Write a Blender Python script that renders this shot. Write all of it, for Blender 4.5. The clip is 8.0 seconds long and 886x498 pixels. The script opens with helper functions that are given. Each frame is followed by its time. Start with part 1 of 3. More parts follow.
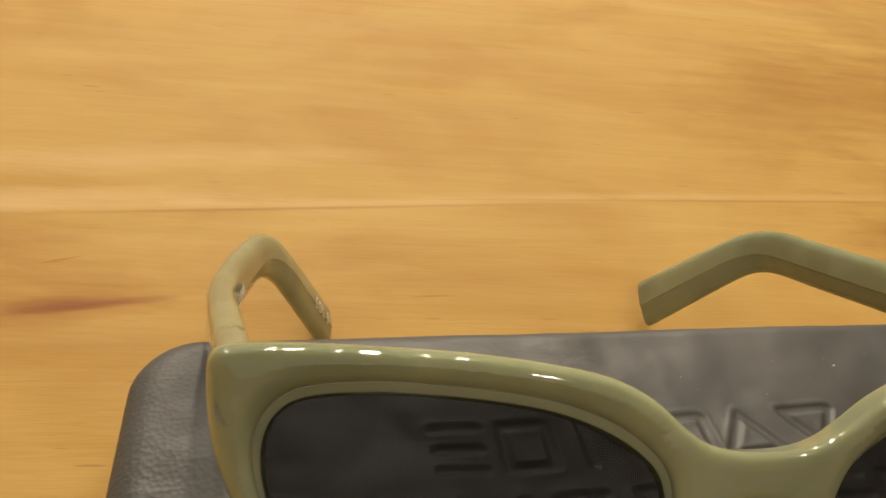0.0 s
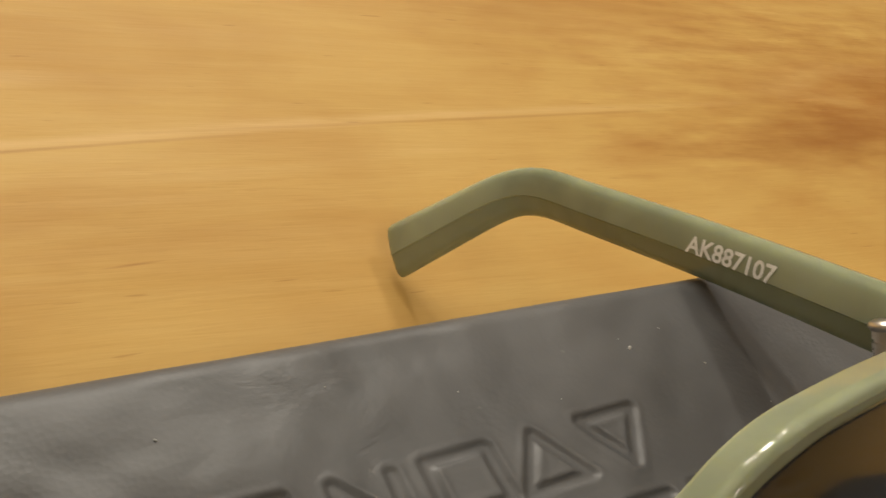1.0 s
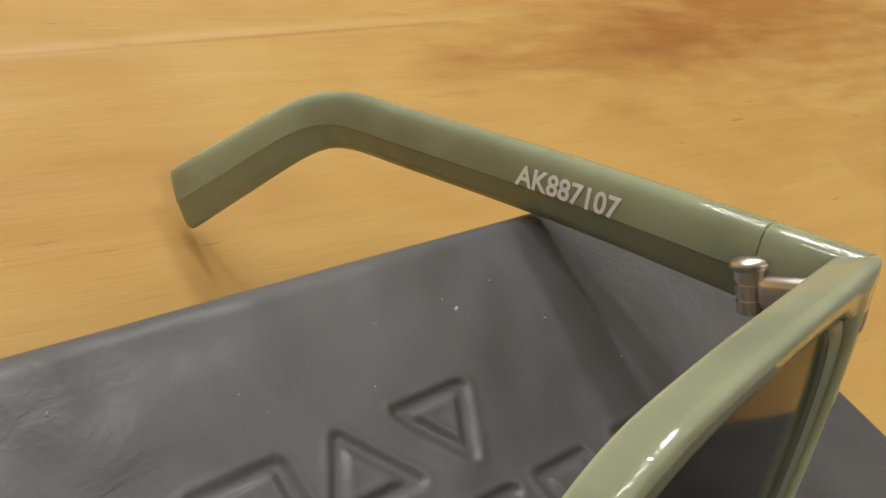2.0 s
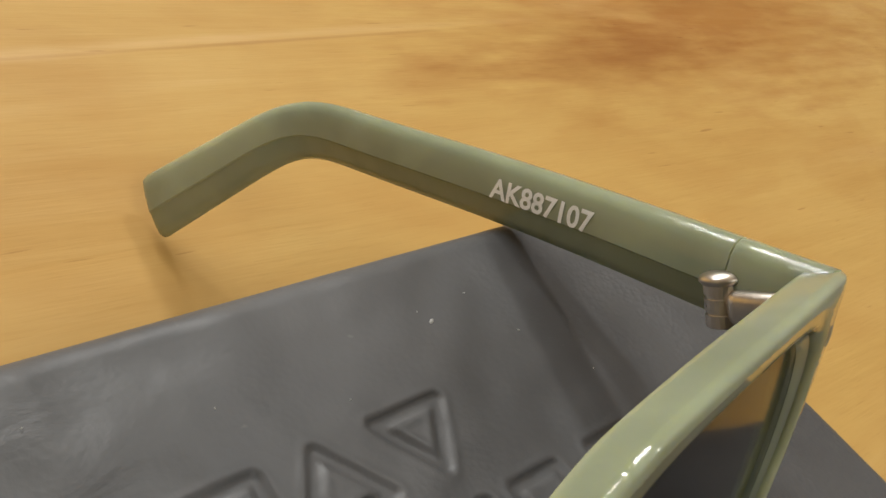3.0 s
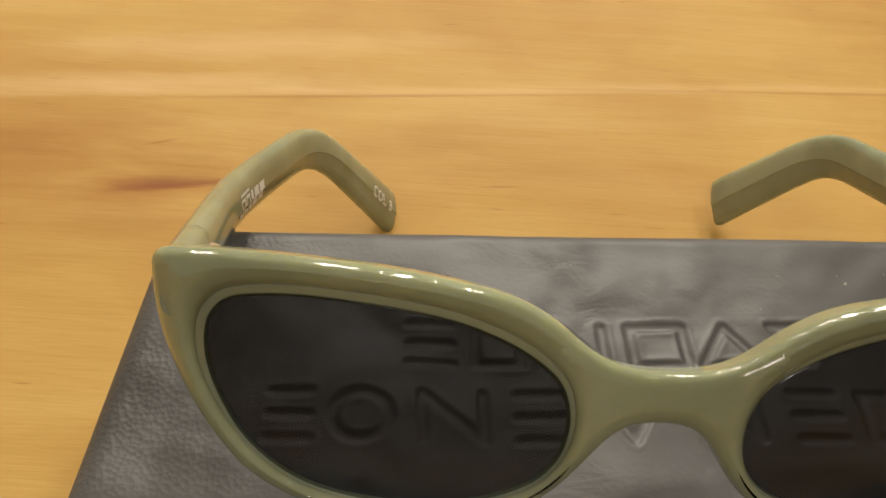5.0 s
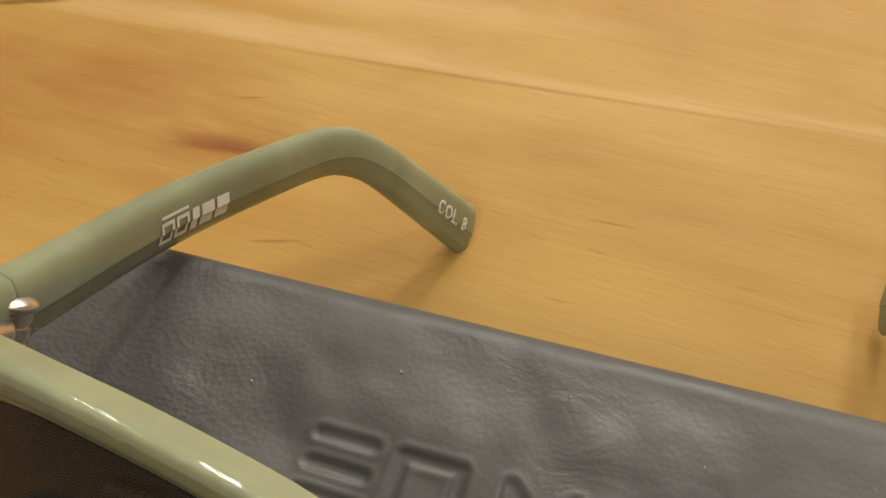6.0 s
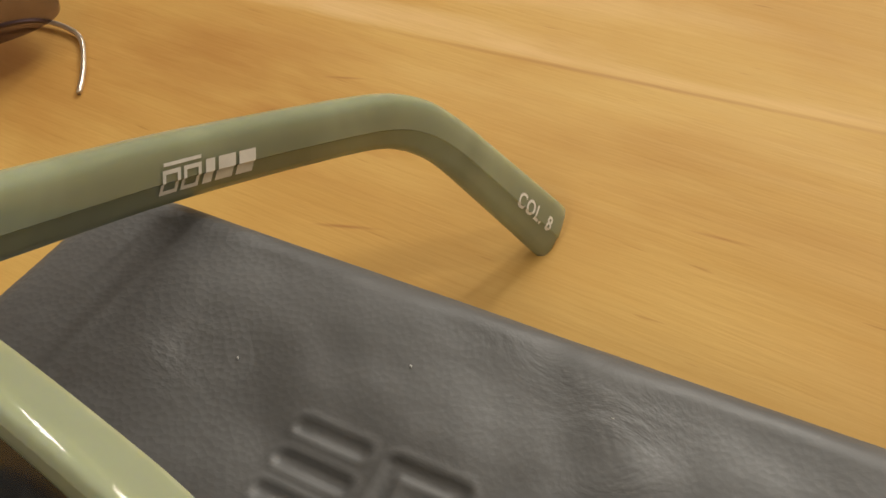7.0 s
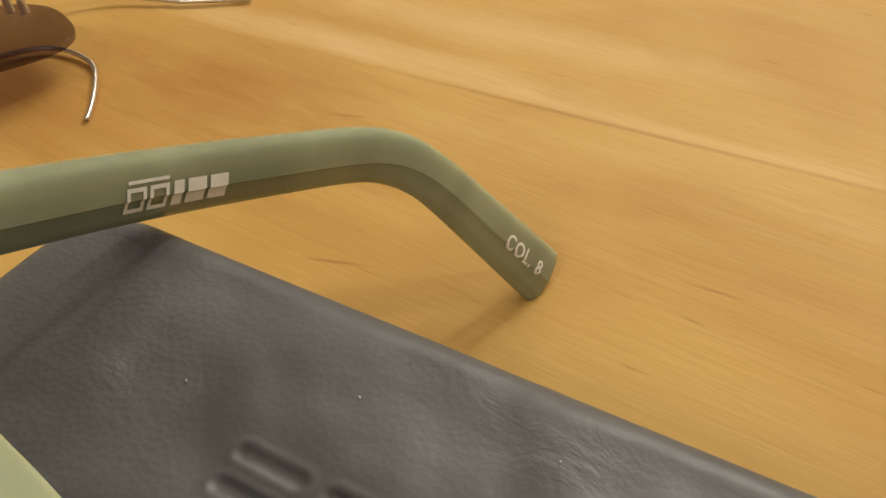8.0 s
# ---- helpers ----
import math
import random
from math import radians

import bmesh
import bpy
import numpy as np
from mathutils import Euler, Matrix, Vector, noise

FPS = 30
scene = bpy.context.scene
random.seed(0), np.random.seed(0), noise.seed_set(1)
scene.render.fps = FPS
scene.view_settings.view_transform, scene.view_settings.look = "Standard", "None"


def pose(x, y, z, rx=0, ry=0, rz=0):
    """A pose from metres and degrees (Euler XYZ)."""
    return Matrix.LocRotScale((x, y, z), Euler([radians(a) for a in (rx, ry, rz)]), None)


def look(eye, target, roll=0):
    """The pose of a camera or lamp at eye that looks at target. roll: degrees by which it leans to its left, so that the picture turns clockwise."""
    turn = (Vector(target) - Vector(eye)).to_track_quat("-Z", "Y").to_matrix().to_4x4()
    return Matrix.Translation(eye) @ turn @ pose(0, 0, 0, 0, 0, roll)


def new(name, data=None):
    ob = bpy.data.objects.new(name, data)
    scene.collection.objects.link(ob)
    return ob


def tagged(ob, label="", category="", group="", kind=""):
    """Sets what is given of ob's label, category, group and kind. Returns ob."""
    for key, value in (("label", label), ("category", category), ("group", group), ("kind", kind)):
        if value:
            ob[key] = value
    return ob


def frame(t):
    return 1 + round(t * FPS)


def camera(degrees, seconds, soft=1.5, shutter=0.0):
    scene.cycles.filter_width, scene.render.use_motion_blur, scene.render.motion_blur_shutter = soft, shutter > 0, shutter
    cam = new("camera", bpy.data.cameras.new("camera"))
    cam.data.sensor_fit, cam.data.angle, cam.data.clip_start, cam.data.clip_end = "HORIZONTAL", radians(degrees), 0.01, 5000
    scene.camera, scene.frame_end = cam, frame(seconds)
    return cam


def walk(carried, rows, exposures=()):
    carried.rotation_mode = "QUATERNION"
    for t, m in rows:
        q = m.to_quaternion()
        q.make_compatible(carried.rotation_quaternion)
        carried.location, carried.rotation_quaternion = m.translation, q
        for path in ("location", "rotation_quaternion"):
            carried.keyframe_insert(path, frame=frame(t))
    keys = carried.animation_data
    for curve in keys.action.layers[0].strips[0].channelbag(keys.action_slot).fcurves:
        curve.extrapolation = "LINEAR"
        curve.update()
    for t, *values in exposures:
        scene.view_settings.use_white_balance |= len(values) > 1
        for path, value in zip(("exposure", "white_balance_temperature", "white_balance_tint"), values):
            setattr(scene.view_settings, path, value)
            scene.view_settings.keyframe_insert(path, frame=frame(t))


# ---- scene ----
cam = camera(52.39, 8.0, shutter=0.15)
PATH = [
    (0, (-0.0049, -0.1666, 0.1637), (0.4149, 1.3798, -1.0331), 11.31),
    (0.5, (-0.0002, -0.1429, 0.1597), (0.6899, 1.2488, -1.1001), 16.01),
    (0.7, (0.0056, -0.1347, 0.1563), (0.7769, 1.1874, -1.1310), 17.80),
    (1, (0.0111, -0.1258, 0.1478), (0.9638, 1.1126, -1.1007), 21.49),
    (1.5, (0.0275, -0.1239, 0.1456), (1.1157, 0.9595, -1.1360), 23.09),
    (1.7, (0.0300, -0.1173, 0.1406), (1.1809, 0.8965, -1.1430), 24.86),
    (2.8, (0.0317, -0.1041, 0.1313), (1.3579, 0.7815, -1.0757), 29.16),
    (3, (0.0301, -0.1086, 0.1361), (1.3146, 0.8102, -1.0910), 28.35),
    (3.5, (0.0373, -0.1214, 0.1546), (1.1081, 0.9417, -1.1580), 23.00),
    (4, (0.0307, -0.1484, 0.1649), (0.7047, 1.1111, -1.2349), 13.71),
    (4.2, (0.0297, -0.1570, 0.1682), (0.5618, 1.1533, -1.2459), 11.52),
    (4.5, (0.0293, -0.1704, 0.1759), (0.3477, 1.1930, -1.2523), 7.65),
    (4.7, (0.0246, -0.1734, 0.1745), (0.2416, 1.1793, -1.2826), 6.43),
    (5, (0.0261, -0.1707, 0.1769), (0.0603, 1.2042, -1.2752), 4.35),
    (5.2, (0.0340, -0.1602, 0.1784), (-0.0396, 1.1960, -1.2898), 3.54),
    (6.3, (0.0622, -0.1145, 0.1514), (-0.4944, 1.0214, -1.3978), -2.45),
    (6.5, (0.0648, -0.1125, 0.1473), (-0.5615, 0.9987, -1.3932), -3.90),
    (7, (0.0652, -0.1082, 0.1403), (-0.6702, 0.9943, -1.3576), -5.50),
    (7.5, (0.0703, -0.1054, 0.1390), (-0.7304, 1.0337, -1.2968), -4.97),
    (8, (0.0717, -0.1046, 0.1371), (-0.7516, 1.0394, -1.2818), -4.31),
]
walk(cam, [(t, look(eye, target, roll)) for t, eye, target, roll in PATH],
     ((0.0, 0.0, 6700, 10), (0.5, 0.0, 6600, 10), (1.5, 0.05, 5750, 10), (2.8, 0.1, 5500, 10), (3.5, 0.05, 5850, 10), (4.8, 0.12, 6150, 10), (5.2, 0.05, 6300, 10), (6.5, 0.0, 6000, 10), (8.0, 0.0, 6150, 10)))

# ---- light ----
MM = 0.001
scene.view_settings.exposure = 0.0
world = bpy.data.worlds.new("world")
scene.world = world
world.use_nodes = True
world.node_tree.nodes["Background"].inputs[0].default_value = (1.0, 0.93, 0.82, 1)
world.node_tree.nodes["Background"].inputs[1].default_value = 0.05


def ceiling_or_fill_lamp(x, y, sx, sy, watts):
    data = bpy.data.lights.new("ceiling_or_fill_lamp", "AREA")
    data.shape, data.size, data.size_y, data.energy = "RECTANGLE", sx, sy, watts
    data.color = (1.0, 0.90, 0.74)
    ob = new("ceiling_or_fill_lamp", data)
    ob.matrix_world = look((x, y, 1.55), (0.06, -0.03, 0.0))


# The last two rows are added fill: one overhead, one behind the camera.
LAMPS = ((-1.09, 1.70, 0.05, 1.00, 5.0), (-0.99, 1.72, 0.05, 1.00, 5.0), (-0.35, 1.70, 0.07, 1.00, 7.0), (-0.24, 1.72, 0.10, 1.00, 8.0), (0.00, 1.70, 0.03, 0.60, 1.4), (0.15, 1.70, 0.09, 1.00, 22.0),
         (0.41, 1.70, 0.03, 0.60, 1.4), (0.65, 1.70, 0.07, 1.00, 6.5), (0.76, 1.72, 0.09, 1.00, 7.0), (0.75, 0.3, 0.12, 0.12, 4.0), (-0.1, -1.3, 0.5, 0.3, 9.0))
for row in LAMPS:
    ceiling_or_fill_lamp(*row)


# ---- materials ----
def nodes_of(name):
    mat = bpy.data.materials.new(name)
    mat.use_nodes = True
    t = mat.node_tree
    return mat, t, t.nodes["Principled BSDF"]


def add(t, kind, **sets):
    n = t.nodes.new(kind)
    for k, v in sets.items():
        n.inputs[k].default_value = v
    return n


def coords(t, scale, kind="Object", rot=0.0):
    c = t.nodes.new("ShaderNodeTexCoord")
    m = t.nodes.new("ShaderNodeMapping")
    m.inputs["Scale"].default_value = scale
    m.inputs["Rotation"].default_value = (0, 0, radians(rot))
    t.links.new(c.outputs[kind], m.inputs["Vector"])
    return m.outputs["Vector"]


def ramp(t, source, *stops):
    r = t.nodes.new("ShaderNodeValToRGB")
    e = r.color_ramp.elements
    while len(e) < len(stops):
        e.new(0.5)
    for el, (p, c) in zip(e, stops):
        el.position, el.color = p, (*c, 1)
    t.links.new(source, r.inputs["Fac"])
    return r.outputs["Color"]


def mix(t, kind, fac, a, b):
    m = t.nodes.new("ShaderNodeMix")
    m.data_type, m.blend_type = "RGBA", kind
    for k, v in ((0, fac), (6, a), (7, b)):
        if isinstance(v, (int, float)):
            m.inputs[k].default_value = v
        elif isinstance(v, tuple):
            m.inputs[k].default_value = (*v, 1)
        else:
            t.links.new(v, m.inputs[k])
    return m.outputs[2]


def math_node(t, op, a, b=0.0):
    m = t.nodes.new("ShaderNodeMath")
    m.operation = op
    for k, v in ((0, a), (1, b)):
        if isinstance(v, (int, float)):
            m.inputs[k].default_value = v
        else:
            t.links.new(v, m.inputs[k])
    return m.outputs[0]


def bump(t, height, strength, distance, bsdf, after=None):
    b = add(t, "ShaderNodeBump", Strength=strength, Distance=distance)
    t.links.new(height, b.inputs["Height"])
    if after is not None:
        t.links.new(after, b.inputs["Normal"])
    t.links.new(b.outputs["Normal"], bsdf.inputs["Normal"])
    return b.outputs["Normal"]


def noise_tex(t, vec, scale, detail=4.0, rough=0.5, dist=0.0):
    n = add(t, "ShaderNodeTexNoise", Scale=scale, Detail=detail, Roughness=rough, Distortion=dist)
    t.links.new(vec, n.inputs["Vector"])
    return n.outputs["Fac"]


def spot_mask(t, x, y, rx, ry, turn, wobble):
    """1 inside a soft ellipse on the tabletop, with an uneven outline."""
    c = t.nodes.new("ShaderNodeTexCoord")
    m = t.nodes.new("ShaderNodeMapping")
    m.vector_type = "TEXTURE"
    m.inputs["Location"].default_value = (x, y, 0)
    m.inputs["Rotation"].default_value = (0, 0, radians(turn))
    m.inputs["Scale"].default_value = (rx, ry, 1)
    t.links.new(c.outputs["Object"], m.inputs["Vector"])
    ln = t.nodes.new("ShaderNodeVectorMath")
    ln.operation = "LENGTH"
    t.links.new(m.outputs[0], ln.inputs[0])
    d = math_node(t, "ADD", ln.outputs["Value"], math_node(t, "MULTIPLY", math_node(t, "SUBTRACT", wobble, 0.5), 1.0))
    return ramp(t, d, (0.12, (1, 1, 1)), (1.05, (0, 0, 0)))


def wood_material():
    """Varnished pine: broad soft grain along the boards, a pale ridge line, brown patches, a split knot and fine pores."""
    mat, t, p = nodes_of("varnished_pine")
    bands = noise_tex(t, coords(t, (2.2, 10.0, 1.0), rot=-8), 2.0, 4, 0.5, 1.3)
    fine = noise_tex(t, coords(t, (5.0, 75.0, 1.0), rot=-8), 2.0, 4, 0.55, 0.4)
    blotch = noise_tex(t, coords(t, (5.0, 8.0, 1.0), rot=-8), 2.4, 3, 0.5, 0.6)
    pores = noise_tex(t, coords(t, (70.0, 1100.0, 1.0), rot=-8), 1.5, 2, 0.6)
    ticks = noise_tex(t, coords(t, (60.0, 620.0, 1.0), rot=-9), 1.0, 1, 0.5)
    wob = noise_tex(t, coords(t, (16.0, 60.0, 1.0), rot=-8), 2.0, 3, 0.55)
    base = ramp(t, bands, (0.28, (0.54, 0.335, 0.088)), (0.46, (0.570, 0.362, 0.100)), (0.60, (0.59, 0.382, 0.112)), (0.76, (0.635, 0.430, 0.150)))
    base = mix(t, "MULTIPLY", 0.22, base, ramp(t, fine, (0.30, (0.82, 0.74, 0.62)), (0.60, (1, 1, 1))))
    base = mix(t, "MULTIPLY", 0.50, base, ramp(t, blotch, (0.36, (0.80, 0.68, 0.54)), (0.58, (1, 1, 1))))
    base = mix(t, "MULTIPLY", 0.10, base, ramp(t, pores, (0.30, (0.6, 0.5, 0.4)), (0.45, (1, 1, 1))))
    base = mix(t, "MULTIPLY", 0.50, base, ramp(t, ticks, (0.20, (0.52, 0.36, 0.22)), (0.27, (1, 1, 1))))
    # brown patches (the broad right-hand one also paints in light falloff), pale bands, dark lines and the split knot
    for x, y, rx, ry, turn, amount in ((-0.090, -0.068, 0.055, 0.024, 12, 0.50), (-0.125, -0.100, 0.10, 0.035, 10, 0.50), (-0.050, -0.084, 0.032, 0.009, 10, 0.60), (0.222, -0.040, 0.036, 0.015, 5, 0.50),
                                       (0.42, -0.005, 0.22, 0.075, 4, 0.9), (0.33, -0.03, 0.10, 0.02, 5, 0.5), (0.27, 0.07, 0.11, 0.06, 8, 0.55), (0.48, 0.14, 0.24, 0.10, 6, 0.5), (0.03, -0.055, 0.06, 0.014, 6, 0.25), (-0.16, 0.07, 0.07, 0.02, 8, 0.35)):
        base = mix(t, "MULTIPLY", math_node(t, "MULTIPLY", spot_mask(t, x, y, rx, ry, turn, wob), amount), base, (0.66, 0.46, 0.28))
    for x, y, rx, ry, turn, amount in ((0.02, -0.0335, 0.16, 0.0034, 6.0, 0.30), (-0.07, -0.0385, 0.09, 0.0075, 6, 0.45), (0.16, -0.0185, 0.14, 0.0030, 4, 0.22), (-0.04, -0.014, 0.09, 0.010, 8, 0.35)):
        base = mix(t, "MIX", math_node(t, "MULTIPLY", spot_mask(t, x, y, rx, ry, turn, wob), amount), base, (0.80, 0.58, 0.30))
    for x, y, rx, ry, turn, amount in ((-0.046, -0.0842, 0.026, 0.0022, 11, 1.0), (-0.050, -0.0835, 0.017, 0.0040, 10, 0.8), (0.01, -0.0372, 0.10, 0.0010, 6.2, 0.40), (-0.026, -0.1088, 0.008, 0.0006, 20, 0.6), (0.046, -0.0771, 0.008, 0.0006, 6, 0.5),
                                       (-0.054, -0.0657, 0.007, 0.0006, 20, 0.55), (0.17, -0.0205, 0.12, 0.0011, 4, 0.30)):
        base = mix(t, "MIX", math_node(t, "MULTIPLY", spot_mask(t, x, y, rx, ry, turn, wob), amount), base, (0.27, 0.10, 0.028))
    t.links.new(base, p.inputs["Base Color"])
    t.links.new(ramp(t, fine, (0.3, (0.72,) * 3), (0.7, (0.60,) * 3)), p.inputs["Roughness"])
    p.inputs["Specular IOR Level"].default_value = 0.28
    n = bump(t, pores, 0.14, 0.0003, p)
    n = bump(t, ticks, 0.20, 0.0004, p, n)
    bump(t, fine, 0.12, 0.0008, p, n)
    return mat


def leather_material():
    """Smooth black leather gone grey with wear: broad dents, clusters of fine creases, pebble grain."""
    mat, t, p = nodes_of("black_leather")
    v = coords(t, (1, 1, 1))
    pebble = add(t, "ShaderNodeTexVoronoi", Scale=1150.0)
    t.links.new(v, pebble.inputs["Vector"])
    big = noise_tex(t, v, 26, 3, 0.5, 0.3)
    crease = noise_tex(t, coords(t, (1, 1.3, 1)), 85, 5, 0.6, 0.7)
    where = ramp(t, noise_tex(t, coords(t, (1, 1, 1)), 34, 2, 0.5), (0.48, (0, 0, 0)), (0.68, (1, 1, 1)))
    fine = noise_tex(t, v, 520, 4, 0.6)
    col = ramp(t, big, (0.3, (0.074, 0.075, 0.077)), (0.72, (0.112, 0.112, 0.112)))
    dust = ramp(t, noise_tex(t, v, 330, 2, 0.7), (0.73, (0, 0, 0)), (0.80, (1, 1, 1)))
    col = mix(t, "MIX", math_node(t, "MULTIPLY", dust, 0.3), col, (0.25, 0.24, 0.23))
    t.links.new(col, p.inputs["Base Color"])
    t.links.new(ramp(t, big, (0.35, (0.43,) * 3), (0.65, (0.57,) * 3)), p.inputs["Roughness"])
    # the grain stands out towards the two ends, where the leather is less worn
    split = t.nodes.new("ShaderNodeSeparateXYZ")
    t.links.new(v, split.inputs[0])
    ends = ramp(t, math_node(t, "ABSOLUTE", split.outputs[0]), (0.046, (0.25,) * 3), (0.072, (1,) * 3))
    n = bump(t, math_node(t, "MULTIPLY", pebble.outputs["Distance"], ends), 0.38, 0.00022, p)
    n = bump(t, fine, 0.12, 0.0003, p, n)
    n = bump(t, math_node(t, "MULTIPLY", crease, where), 0.35, 0.0016, p, n)
    bump(t, big, 0.45, 0.004, p, n)
    return mat


def acetate_material(name="green_acetate", tint=(0.290, 0.325, 0.222)):
    mat, t, p = nodes_of(name)
    cloud = noise_tex(t, coords(t, (1, 1, 1)), 45, 3, 0.5, 0.4)
    lo = tuple(c * 0.86 for c in tint)
    hi = tuple(min(1, c * 1.14) for c in tint)
    t.links.new(ramp(t, cloud, (0.35, lo), (0.65, hi)), p.inputs["Base Color"])
    p.inputs["Subsurface Weight"].default_value = 0.85
    p.inputs["Subsurface Radius"].default_value = (1.0, 0.9, 0.45)
    p.inputs["Subsurface Scale"].default_value = 0.005
    p.inputs["IOR"].default_value = 1.49
    smear = noise_tex(t, coords(t, (1, 1, 1)), 130, 4, 0.6)
    t.links.new(ramp(t, smear, (0.4, (0.025,) * 3), (0.75, (0.045,) * 3)), p.inputs["Roughness"])
    return mat


def plain_material(name, colour, rough=0.5, metal=0.0):
    mat, t, p = nodes_of(name)
    v = noise_tex(t, coords(t, (1, 1, 1)), 300, 3, 0.6)
    t.links.new(ramp(t, v, (0.3, tuple(c * 0.85 for c in colour)), (0.7, colour)), p.inputs["Base Color"])
    t.links.new(ramp(t, v, (0.3, (rough,) * 3), (0.7, (min(1, rough * 1.4),) * 3)), p.inputs["Roughness"])
    p.inputs["Metallic"].default_value = metal
    return mat


def facing_gloss(t):
    """Schlick-like gloss, alike on both faces of a pane."""
    w = add(t, "ShaderNodeLayerWeight", Blend=0.5)
    f = math_node(t, "POWER", w.outputs["Facing"], 5.0)
    return math_node(t, "ADD", math_node(t, "MULTIPLY", f, 0.8), 0.014)


def lens_material(name, tint):
    """Tinted lens: dark see-through plus Fresnel gloss."""
    mat, t, p = nodes_of(name)
    t.nodes.remove(p)
    see = add(t, "ShaderNodeBsdfTransparent", Color=(*tint, 1))
    gloss = add(t, "ShaderNodeBsdfGlossy", Color=(0.9, 0.9, 0.9, 1), Roughness=0.09)
    both = t.nodes.new("ShaderNodeMixShader")
    t.links.new(facing_gloss(t), both.inputs[0])
    t.links.new(see.outputs[0], both.inputs[1])
    t.links.new(gloss.outputs[0], both.inputs[2])
    t.links.new(both.outputs[0], t.nodes["Material Output"].inputs["Surface"])
    return mat


WOOD, LEATHER, ACETATE = wood_material(), leather_material(), acetate_material()
METAL = plain_material("silver_metal", (0.78, 0.72, 0.64), 0.27, 1.0)
PRINT = plain_material("white_print", (0.92, 0.92, 0.88), 0.5)
DUST = plain_material("pale_dust", (0.48, 0.47, 0.45), 0.8)
DARK_LENS = lens_material("grey_tinted_lens", (0.33, 0.335, 0.345))
SMOKE_LENS = lens_material("smoke_lens", (0.56, 0.51, 0.55))
PLASTER = plain_material("cream_plaster", (0.78, 0.70, 0.58), 0.8)
FLOORING = plain_material("brown_flooring", (0.25, 0.17, 0.10), 0.6)


# ---- mesh helpers ----
def finish(ob, material, parent=None, label="", smooth=True):
    ob.data.materials.append(material)
    if smooth:
        ob.data.polygons.foreach_set("use_smooth", [True] * len(ob.data.polygons))
    if parent is not None:
        ob.parent = parent
    if label:
        ob["label"] = label
    return ob


def mesh_of(name, verts, faces):
    me = bpy.data.meshes.new(name)
    me.from_pydata([tuple(v) for v in verts], [], [tuple(f) for f in faces])
    me.update()
    return me


def part(name, bm, material, parent=None, label="", smooth=True):
    me = bpy.data.meshes.new(name)
    bm.to_mesh(me)
    bm.free()
    return finish(new(name, me), material, parent, label, smooth)


def box_bm(sx, sy, sz, bevel=0.0, at=(0, 0, 0), turn=None):
    bm = bmesh.new()
    m = Matrix.Translation(at) @ (turn or Matrix()) @ Matrix.Diagonal((sx, sy, sz, 1))
    bmesh.ops.create_cube(bm, size=1, matrix=m)
    if bevel:
        bmesh.ops.bevel(bm, geom=bm.edges[:], offset=bevel, segments=3, affect="EDGES", profile=0.5)
    return bm


def tube(name, points, radius, material, parent=None, label="", sides=10):
    """A round wire through the points, smoothed, with domed ends."""
    pts = [Vector(p) for p in points]
    fine = []
    for i in range(len(pts) - 1):
        a, b = pts[max(i - 1, 0)], pts[i]
        c, d = pts[i + 1], pts[min(i + 2, len(pts) - 1)]
        for k in range(8):
            s = k / 8
            fine.append(0.5 * (2 * b + (c - a) * s + (2 * a - 5 * b + 4 * c - d) * s * s + (3 * b - a - 3 * c + d) * s ** 3))
    fine.append(pts[-1])
    verts, faces = [], []
    side = Vector((0, 0, 1))
    for i, q in enumerate(fine):
        tan = (fine[min(i + 1, len(fine) - 1)] - fine[max(i - 1, 0)]).normalized()
        e1 = tan.cross(side)
        e1 = e1.normalized() if e1.length > 1e-4 else Vector((1, 0, 0))
        e2 = tan.cross(e1)
        for k in range(sides):
            a = 2 * math.pi * k / sides
            verts.append(q + (e1 * math.cos(a) + e2 * math.sin(a)) * radius)
    for i in range(len(fine) - 1):
        for k in range(sides):
            a, b = i * sides + k, i * sides + (k + 1) % sides
            faces.append((a, b, b + sides, a + sides))
    faces.append(tuple(range(sides - 1, -1, -1)))
    faces.append(tuple(range(len(verts) - sides, len(verts))))
    return finish(new(name, mesh_of(name, verts, faces)), material, parent, label)


def smooth_loop(points, steps=6):
    """A closed loop of 2D points, smoothed (Catmull-Rom)."""
    n, out = len(points), []
    for i in range(n):
        a, b, c, d = (np.array(points[(i + k) % n], float) for k in (-1, 0, 1, 2))
        for k in range(steps):
            s = k / steps
            out.append(0.5 * (2 * b + (c - a) * s + (2 * a - 5 * b + 4 * c - d) * s * s + (3 * b - a - 3 * c + d) * s ** 3))
    return out


